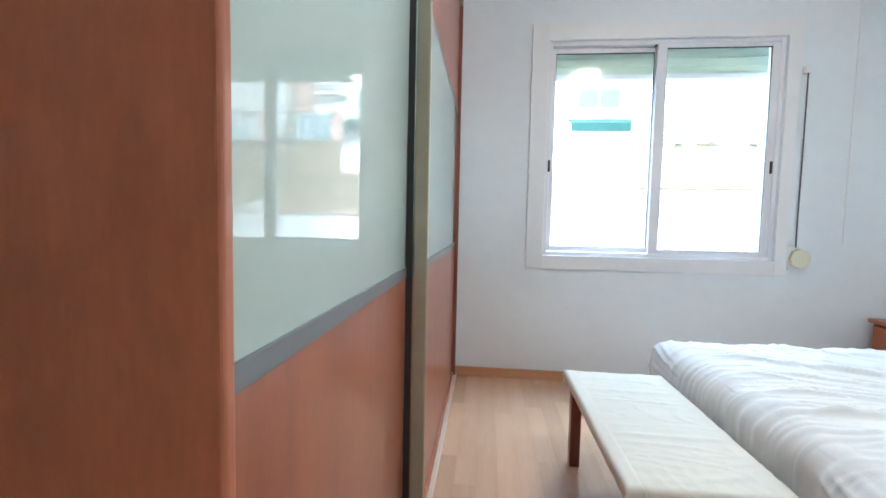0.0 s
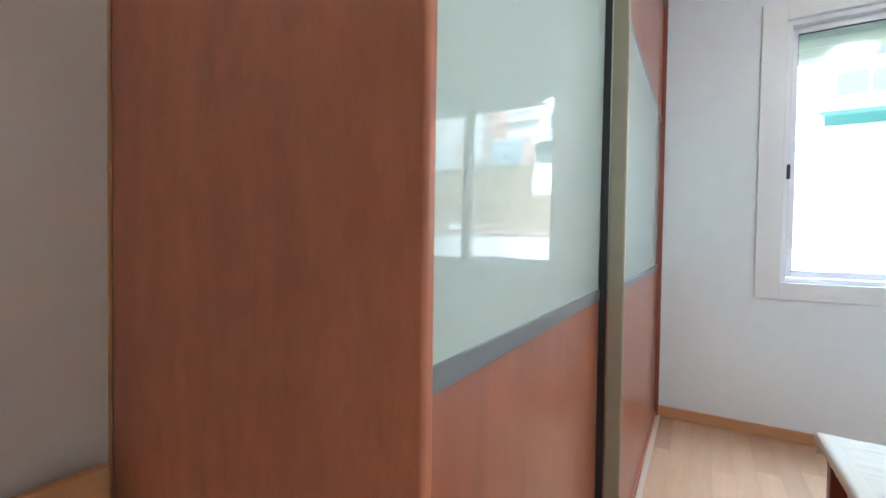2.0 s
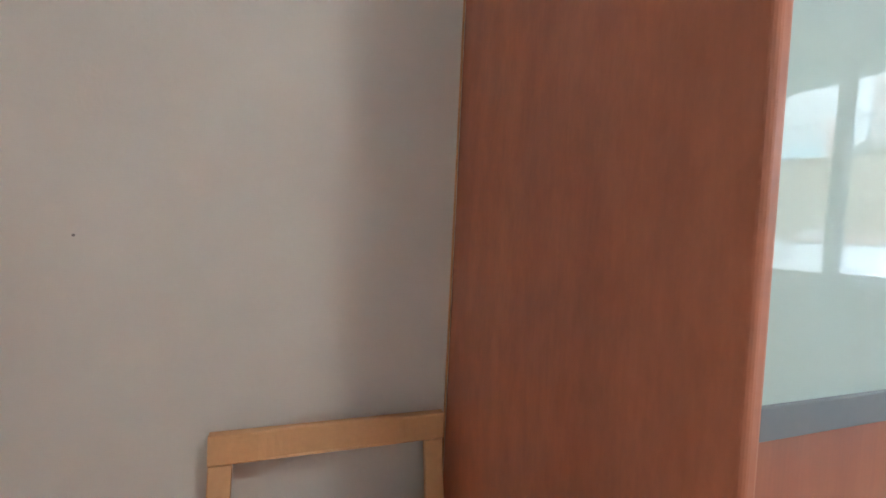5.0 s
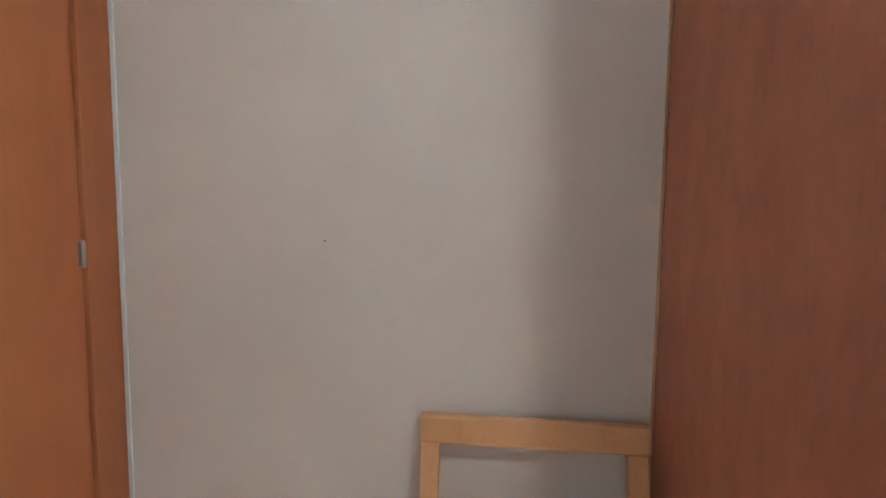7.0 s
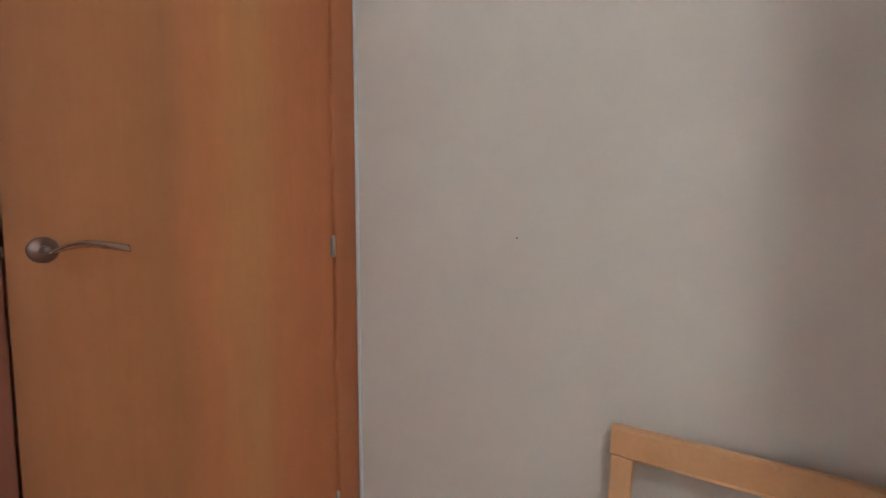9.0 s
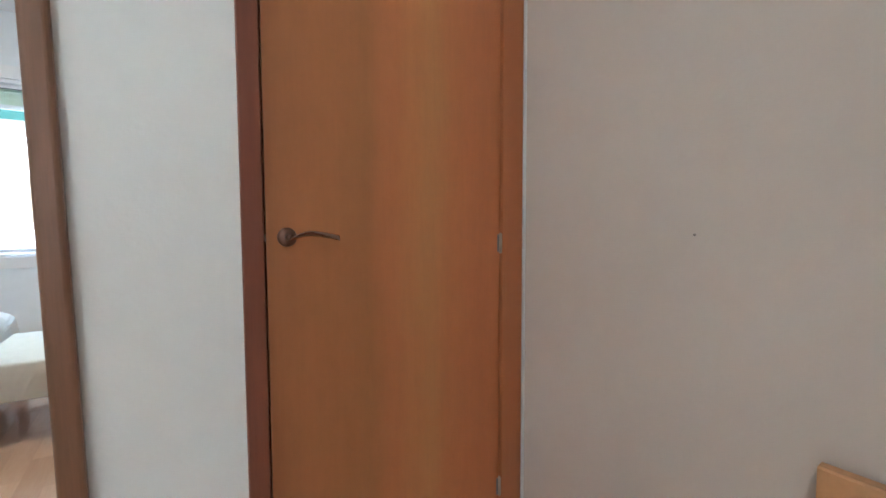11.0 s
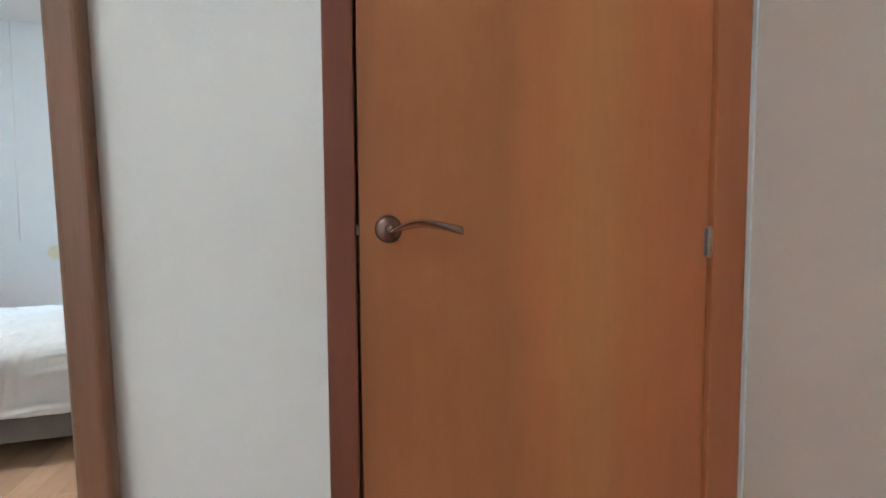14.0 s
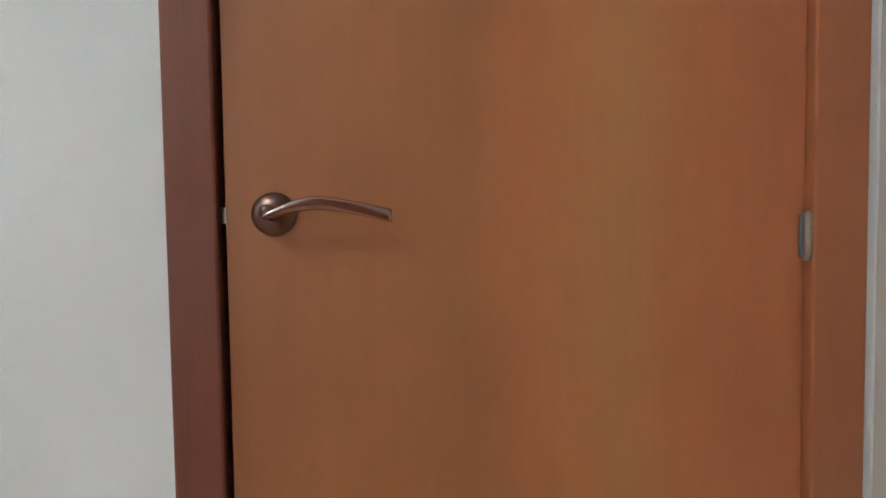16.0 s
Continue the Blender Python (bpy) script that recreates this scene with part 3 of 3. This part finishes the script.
# ---- bed ----
bed = tagged(empty("bed", 1.9, 1.58, 0), "double bed with a grey upholstered base and white mattress", "bed")
part("base", box(-0.97, 1.0, -0.64, 0.64, 0.09, 0.30, 0.03, 4), GREY_FABRIC, bed, "grey fabric bed base")
part("mattress", box(-0.98, 1.0, -0.66, 0.66, 0.302, 0.50, 0.05, 5), LINEN, bed, "white mattress")
for sx in (-0.85, 0.85):
    for sy in (-0.52, 0.52):
        part("leg", cyl((sx, sy, 0), (sx, sy, 0.091), 0.03, 16), BLACK, bed)
duvet = tagged(cloth("duvet", 0.88, 2.88, 0.88, 2.29, 0.586, (0.27, 0.0, 0.30, 0.24), LINEN, nx=320, ny=260, r=0.10, wrinkle=0.034, puff=0.012, seed=1.3, thick=0.012), "rumpled white cotton duvet hanging over the bed's sides", "duvet")
# its loose corner flares out beside the bench's end
for v in duvet.data.vertices:
    k = max(0.0, min(1.0, (1.16 - v.co.y) / 0.22)) * max(0.0, min(1.0, (1.12 - v.co.x) / 0.25)) * max(0.0, min(1.0, (0.60 - v.co.z) / 0.22))
    k = k * k * (3 - 2 * k)
    v.co.x -= 0.10 * k
    v.co.y -= 0.05 * k
    v.co.z += 0.04 * k

# ---- nightstand ----
stand = tagged(empty("nightstand", 2.75, 2.86, 0), "small cherry-wood nightstand beside the bed", "nightstand")
part("body", box(-0.16, 0.18, -0.22, 0.22, 0.06, 0.545, 0.004), CHERRY_DOOR, stand)
part("top", box(-0.185, 0.19, -0.24, 0.24, 0.545, 0.572, 0.006), CHERRY_DOOR, stand)
for z0 in (0.08, 0.315):
    dr = part("drawer", box(-0.178, -0.161, -0.205, 0.205, z0, z0 + 0.215, 0.003), CHERRY_DOOR, stand)
    part("knob", cyl((-0.178, 0, z0 + 0.11), (-0.20, 0, z0 + 0.11), 0.012, 16), STEEL, dr)
part("plinth", box(-0.14, 0.17, -0.20, 0.20, 0, 0.06), CHERRY_DOOR, stand)

# ---- chair against the wall ----
chair = tagged(empty("chair", -0.795, 0.10, 0), "pale beech wooden chair standing against the wall", "chair")
o = chair.location
CT = 0.721
bm = bmesh.new()
rows_ = []
for i in range(33):
    u = i / 32 * 2 - 1
    scoop = 0.011 * max(0.0, 1 - (u / 0.62) ** 4)
    y = u * 0.252
    prof = ((-0.160, CT - 0.062), (-0.160, CT), (-0.138 - scoop, CT), (-0.136 - scoop, CT - 0.004), (-0.136 - scoop * 0.6, CT - 0.058), (-0.138, CT - 0.062))
    rows_.append([bm.verts.new((px, y, pz)) for px, pz in prof])
for a, b in zip(rows_, rows_[1:]):
    for k in range(6):
        bm.faces.new((a[k], a[(k + 1) % 6], b[(k + 1) % 6], b[k]))
bm.faces.new(rows_[0][::-1])
bm.faces.new(rows_[-1])
bmesh.ops.recalc_face_normals(bm, faces=bm.faces)
part("top_rail", bm, PINE, chair, "scooped beech top rail")


def sloped(y0, y1, x_top, z_top, x_low, z_low, t):
    """A post that leans out from its top to its foot."""
    bm = box(-0.5, 0.5, y0, y1, 0.0, 1.0)
    for v in bm.verts:
        k = v.co.z
        v.co.x = x_low + (x_top - x_low) * k + v.co.x * t
        v.co.z = z_low + (z_top - z_low) * k
    bmesh.ops.bevel(bm, geom=list(bm.edges), offset=0.003, segments=2, affect="EDGES", profile=0.5)
    return bm


for sy in (-1, 1):
    y0, y1 = sorted((sy * 0.251, sy * 0.207))
    part("leg", sloped(y0, y1, -0.148, CT - 0.063, -0.085, 0.40, 0.022), PINE, chair)
    part("leg", sloped(y0, y1, -0.085, 0.40, -0.14, 0.0, 0.03), PINE, chair)
    part("leg", box(0.20, 0.24, y0, y1, 0, 0.40, 0.004), PINE, chair)
    part("seat_rail", box(-0.06, 0.20, y0 + 0.01, y1 - 0.01, 0.34, 0.395, 0.004), PINE, chair)
part("lower_rail", box(-0.118, -0.102, -0.206, 0.206, 0.475, 0.52, 0.004), PINE, chair)
part("seat", box(-0.07, 0.25, -0.25, 0.25, 0.40, 0.43, 0.008, 3), PINE, chair)

# ---- ceiling lamp ----
lamp = tagged(empty("ceiling_lamp", 1.2, 0.92, CEIL), "lit warm white glass ceiling lamp", "ceiling lamp")
part("shade", cyl((0, 0, -0.085), (0, 0, -0.025), 0.09, 40, 0.135), LAMP, lamp, "glowing frosted glass shade")
part("plate", cyl((0, 0, -0.025), (0, 0, 0), 0.10, 32), WHITE, lamp)

# wall plug
tagged(link_mesh("wall_plug", cyl((WEST - 0.004, -0.40, 1.115), (WEST + 0.0015, -0.40, 1.115), 0.0028, 12), GREY_FABRIC), "small grey plastic plug in the cream wall", "wall plug")

# ---- outside ----
GZ = -3.2
bm = bmesh.new()
bmesh.ops.create_grid(bm, x_segments=4, y_segments=4, size=1500, matrix=Matrix.Translation((0, 0, GZ)))
tagged(link_mesh("ground", bm, GROUND), "grey concrete yard behind the houses", "ground", kind="structure")
tagged(link_mesh("wall_below", box(-3, 6, NORTH, NORTH + WT, GZ, -0.12), STUCCO), "white outer wall under the window", "wall", kind="structure")
parapet = tagged(empty("parapet", 6.5, 9.0, GZ), "low white rendered parapet of the next terrace", "parapet")
part("wall", box(-12, 12, 0, 0.25, 0, 4.45), STUCCO, parapet)
part("coping", box(-12, 12, -0.05, 0.3, 4.45, 4.53, 0.01), PINK, parapet)
part("pier", box(-2.1, -1.75, -0.04, 0.29, 4.53, 4.68, 0.01), STUCCO, parapet)
yard = tagged(empty("yard_wall", 6, 15.0, GZ), "high weathered tan rendered garden wall", "garden wall")
part("wall", box(-1.05, 14, 0, 0.4, 0, 7.1), TAN, yard)
part("low_wall", box(-4.5, -1.05, 0, 0.4, 0, 6.0), TAN, yard)
part("lower_ledge", box(-1.05, 14, -0.04, 0.0, 5.62, 5.68, 0.01), TAN, yard)
shed = tagged(empty("white_annex", 4.2, 15.6, GZ), "white rendered annex beside the garden wall", "annex")
part("wall", box(-2.6, 0.9, 0, 3, 0, 7.1), STUCCO, shed)
part("coping", box(-2.65, 0.95, -0.05, 3.05, 7.1, 7.18), STUCCO, shed)
# pale diagonal lattice above the garden wall, a dark sheet added as the shade behind
lat = tagged(empty("lattice_fence", 5.83, 15.1, GZ + 7.1), "pale blue diagonal lattice fence on the garden wall", "lattice fence")
LW, LH, STEP = 0.62, 1.0, 0.155
for i in range(-9, 13):
    for sgn in (-1, 1):
        x0 = i * STEP - 0.5 * sgn
        x1 = x0 + sgn * LH
        t0, t1 = 0.0, 1.0
        for lim, side in ((-LW, 1), (LW, -1)):
            da, db = side * (x0 - lim), side * (x1 - lim)
            if da < 0 and db < 0:
                t0, t1 = 1, 0
            elif da < 0:
                t0 = max(t0, da / (da - db))
            elif db < 0:
                t1 = min(t1, da / (da - db))
        if t1 - t0 < 0.03:
            continue
        bm = bmesh.new()
        p = Vector((x0 + (x1 - x0) * t0, 0.03 * (sgn > 0), LH * t0))
        q = Vector((x0 + (x1 - x0) * t1, 0.03 * (sgn > 0), LH * t1))
        side = Vector((-(q - p).z, 0, (q - p).x)).normalized() * 0.026
        n = Vector((0, 0.012, 0))
        vs = [bm.verts.new(v) for v in (p - side - n, p + side - n, q + side - n, q - side - n, p - side + n, p + side + n, q + side + n, q - side + n)]
        for f in ((0, 1, 2, 3), (7, 6, 5, 4), (0, 4, 5, 1), (1, 5, 6, 2), (2, 6, 7, 3), (3, 7, 4, 0)):
            bm.faces.new([vs[k] for k in f])
        bmesh.ops.recalc_face_normals(bm, faces=bm.faces)
        part("slat", bm, BLUE, lat)
part("screen", box(-LW, LW, 0.12, 0.14, 0, LH), LATTICE_SHADE, lat, "added dark blue sheet as the shade behind the lattice")
for b in ((-LW - 0.03, -LW), (LW, LW + 0.03)):
    part("post", box(b[0], b[1], -0.03, 0.15, 0, LH + 0.02), BLUE, lat)
for px in (5.02, 7.77, 10.6):
    post = tagged(link_mesh("terrace_post", box(px - 0.18, px + 0.18, 15.05, 15.39, GZ + 7.1, GZ + 8.22, 0.02), PINK), "pink rendered terrace post on the garden wall", "post", "terrace posts")
rail = tagged(empty("terrace_rail", 6.5, 15.2, GZ + 7.1), "pale blue metal terrace railing with a low panel", "railing")
part("bar", box(0, 6.5, -0.022, 0.022, 1.02, 1.065), GREY_STRIP, rail, "grey top bar")
part("panel", box(1.46, 6.5, 0.02, 0.04, 0.0, 0.48), BLUE, rail, "pale blue infill panel")
for i in range(14):
    part("baluster", box(i * 0.48, i * 0.48 + 0.02, -0.01, 0.01, 0, 1.02), BLUE, rail)
# climbing plants along the top of the garden wall
rng = random.Random(5)
bm = bmesh.new()
for i in range(900):
    cx = rng.choice((6.75, 6.95, 7.15, 7.35, 8.6, 5.6, 6.2)) + rng.gauss(0, 0.10)
    tall = 0.42 if 6.6 < cx < 7.5 else 0.10
    c = Vector((cx, 15.0 + rng.uniform(-0.12, 0.10), GZ + 7.1 + abs(rng.gauss(0, 0.5)) * tall - 0.05))
    a = Vector((rng.uniform(-1, 1), rng.uniform(-1, 1), rng.uniform(-1, 1))).normalized() * 0.045
    b = a.orthogonal().normalized() * 0.02
    bm.faces.new([bm.verts.new(v) for v in (c - a, c + b, c + a, c - b)])
tagged(link_mesh("climbing_plants", bm, LEAF), "small grey-green plants growing along the garden wall", "plants", kind="stuff")


def house(name, x0, x1, y, z1, depth, wall, label, wins, awning=None):
    h = tagged(empty(name, x0, y, GZ), label, "house")
    part("wall", box(0, x1 - x0, 0, depth, 0, z1 - GZ), wall, h)
    part("roof_edge", box(-0.1, x1 - x0 + 0.1, -0.25, depth, z1 - GZ, z1 - GZ + 0.18, 0.02), STUCCO, h)
    for wx, wz, ww, wh in wins:
        wi = part("window", box(wx - x0, wx - x0 + ww, -0.05, 0.0, wz - GZ, wz - GZ + wh), STUCCO, h)
        n = 2
        for k in range(n):
            part("pane", box(wx - x0 + 0.07 + k * (ww - 0.07) / n, wx - x0 + (k + 1) * (ww - 0.07) / n, -0.07, -0.051, wz - GZ + 0.07, wz - GZ + wh - 0.07), DARK_GLASS, wi)
        part("sill", box(wx - x0 - 0.08, wx - x0 + ww + 0.08, -0.16, 0.0, wz - GZ - 0.08, wz - GZ - 0.001), STUCCO, wi)
    if awning:
        ax, az, aw = awning
        bm = bmesh.new()
        prof = [(0, 0.55), (-1.1, 0.12), (-1.12, -0.22), (-1.10, -0.22), (-1.08, 0.10), (0, 0.52)]
        a = [bm.verts.new((ax - x0, p[0], az - GZ + p[1])) for p in prof]
        b = [bm.verts.new((ax - x0 + aw, p[0], az - GZ + p[1])) for p in prof]
        for k in range(len(prof)):
            bm.faces.new((a[k], a[(k + 1) % 6], b[(k + 1) % 6], b[k]))
        bm.faces.new(a[::-1])
        bm.faces.new(b)
        bmesh.ops.recalc_face_normals(bm, faces=bm.faces)
        part("awning", bm, TEAL, h, "teal canvas awning")
    return h


awned = house("house_with_awning", -3.0, 7.9, 20.0, 9.2, 8, STUCCO, "white house with a teal awning under a window", [(3.9, 6.3, 1.9, 0.95), (0.2, 6.3, 1.5, 1.0)], (3.5, 5.35, 2.7))
balcony = part("balcony", box(9.25, 10.8, -0.30, 0.0, 10.12, 10.18, 0.01), STUCCO, awned, "small balcony with dark rails")
for z in (10.33, 10.50):
    part("rail", box(9.25, 10.8, -0.30, -0.26, z, z + 0.06), GREY_STRIP, balcony, "dark rail")
part("downpipe", cyl((9.62, -0.06, 8.6), (9.62, -0.06, 9.6), 0.035, 10), GREY_STRIP, awned, "dark downpipe")
house("pink_house", 8.05, 9.0, 20.6, 10.5, 8, PINK, "narrow pink rendered house", [])
house("white_house", 9.32, 22.0, 19.9, 8.5, 8, STUCCO, "white rendered house behind the terrace", [(13.4, 5.6, 1.3, 1.2), (16.6, 5.6, 1.3, 1.2)])

# ---- floor planks, last ----
pw = 0.098
plank_meshes = {}


def plank_mesh(length):
    key = round(length, 3)
    if key not in plank_meshes:
        bm = box(0.0001, length - 0.0001, 0.0001, pw - 0.0001, -0.012, 0.0, 0.0002, 1)
        me = bpy.data.meshes.new("plank")
        bm.to_mesh(me)
        bm.free()
        me.materials.append(FLOORWOOD)
        plank_meshes[key] = me
    return plank_meshes[key]


# planks run towards the window, staggered row by row
row = 0
px = WEST
while px < EAST:
    start = SOUTH - [0.0, 0.22, 0.43, 0.11, 0.34][row % 5]
    while start < NORTH:
        y0, y1 = max(start, SOUTH), min(start + 0.62, NORTH)
        if y1 - y0 > 0.05 and not (px + pw < XF - 0.1 and y0 > YC):
            pl = new("plank", plank_mesh(y1 - y0))
            pl.parent = FLOOR
            pl.matrix_local = pose(px + pw, y0, 0, 0, 0, 90)
        start += 0.62
    px += pw
    row += 1
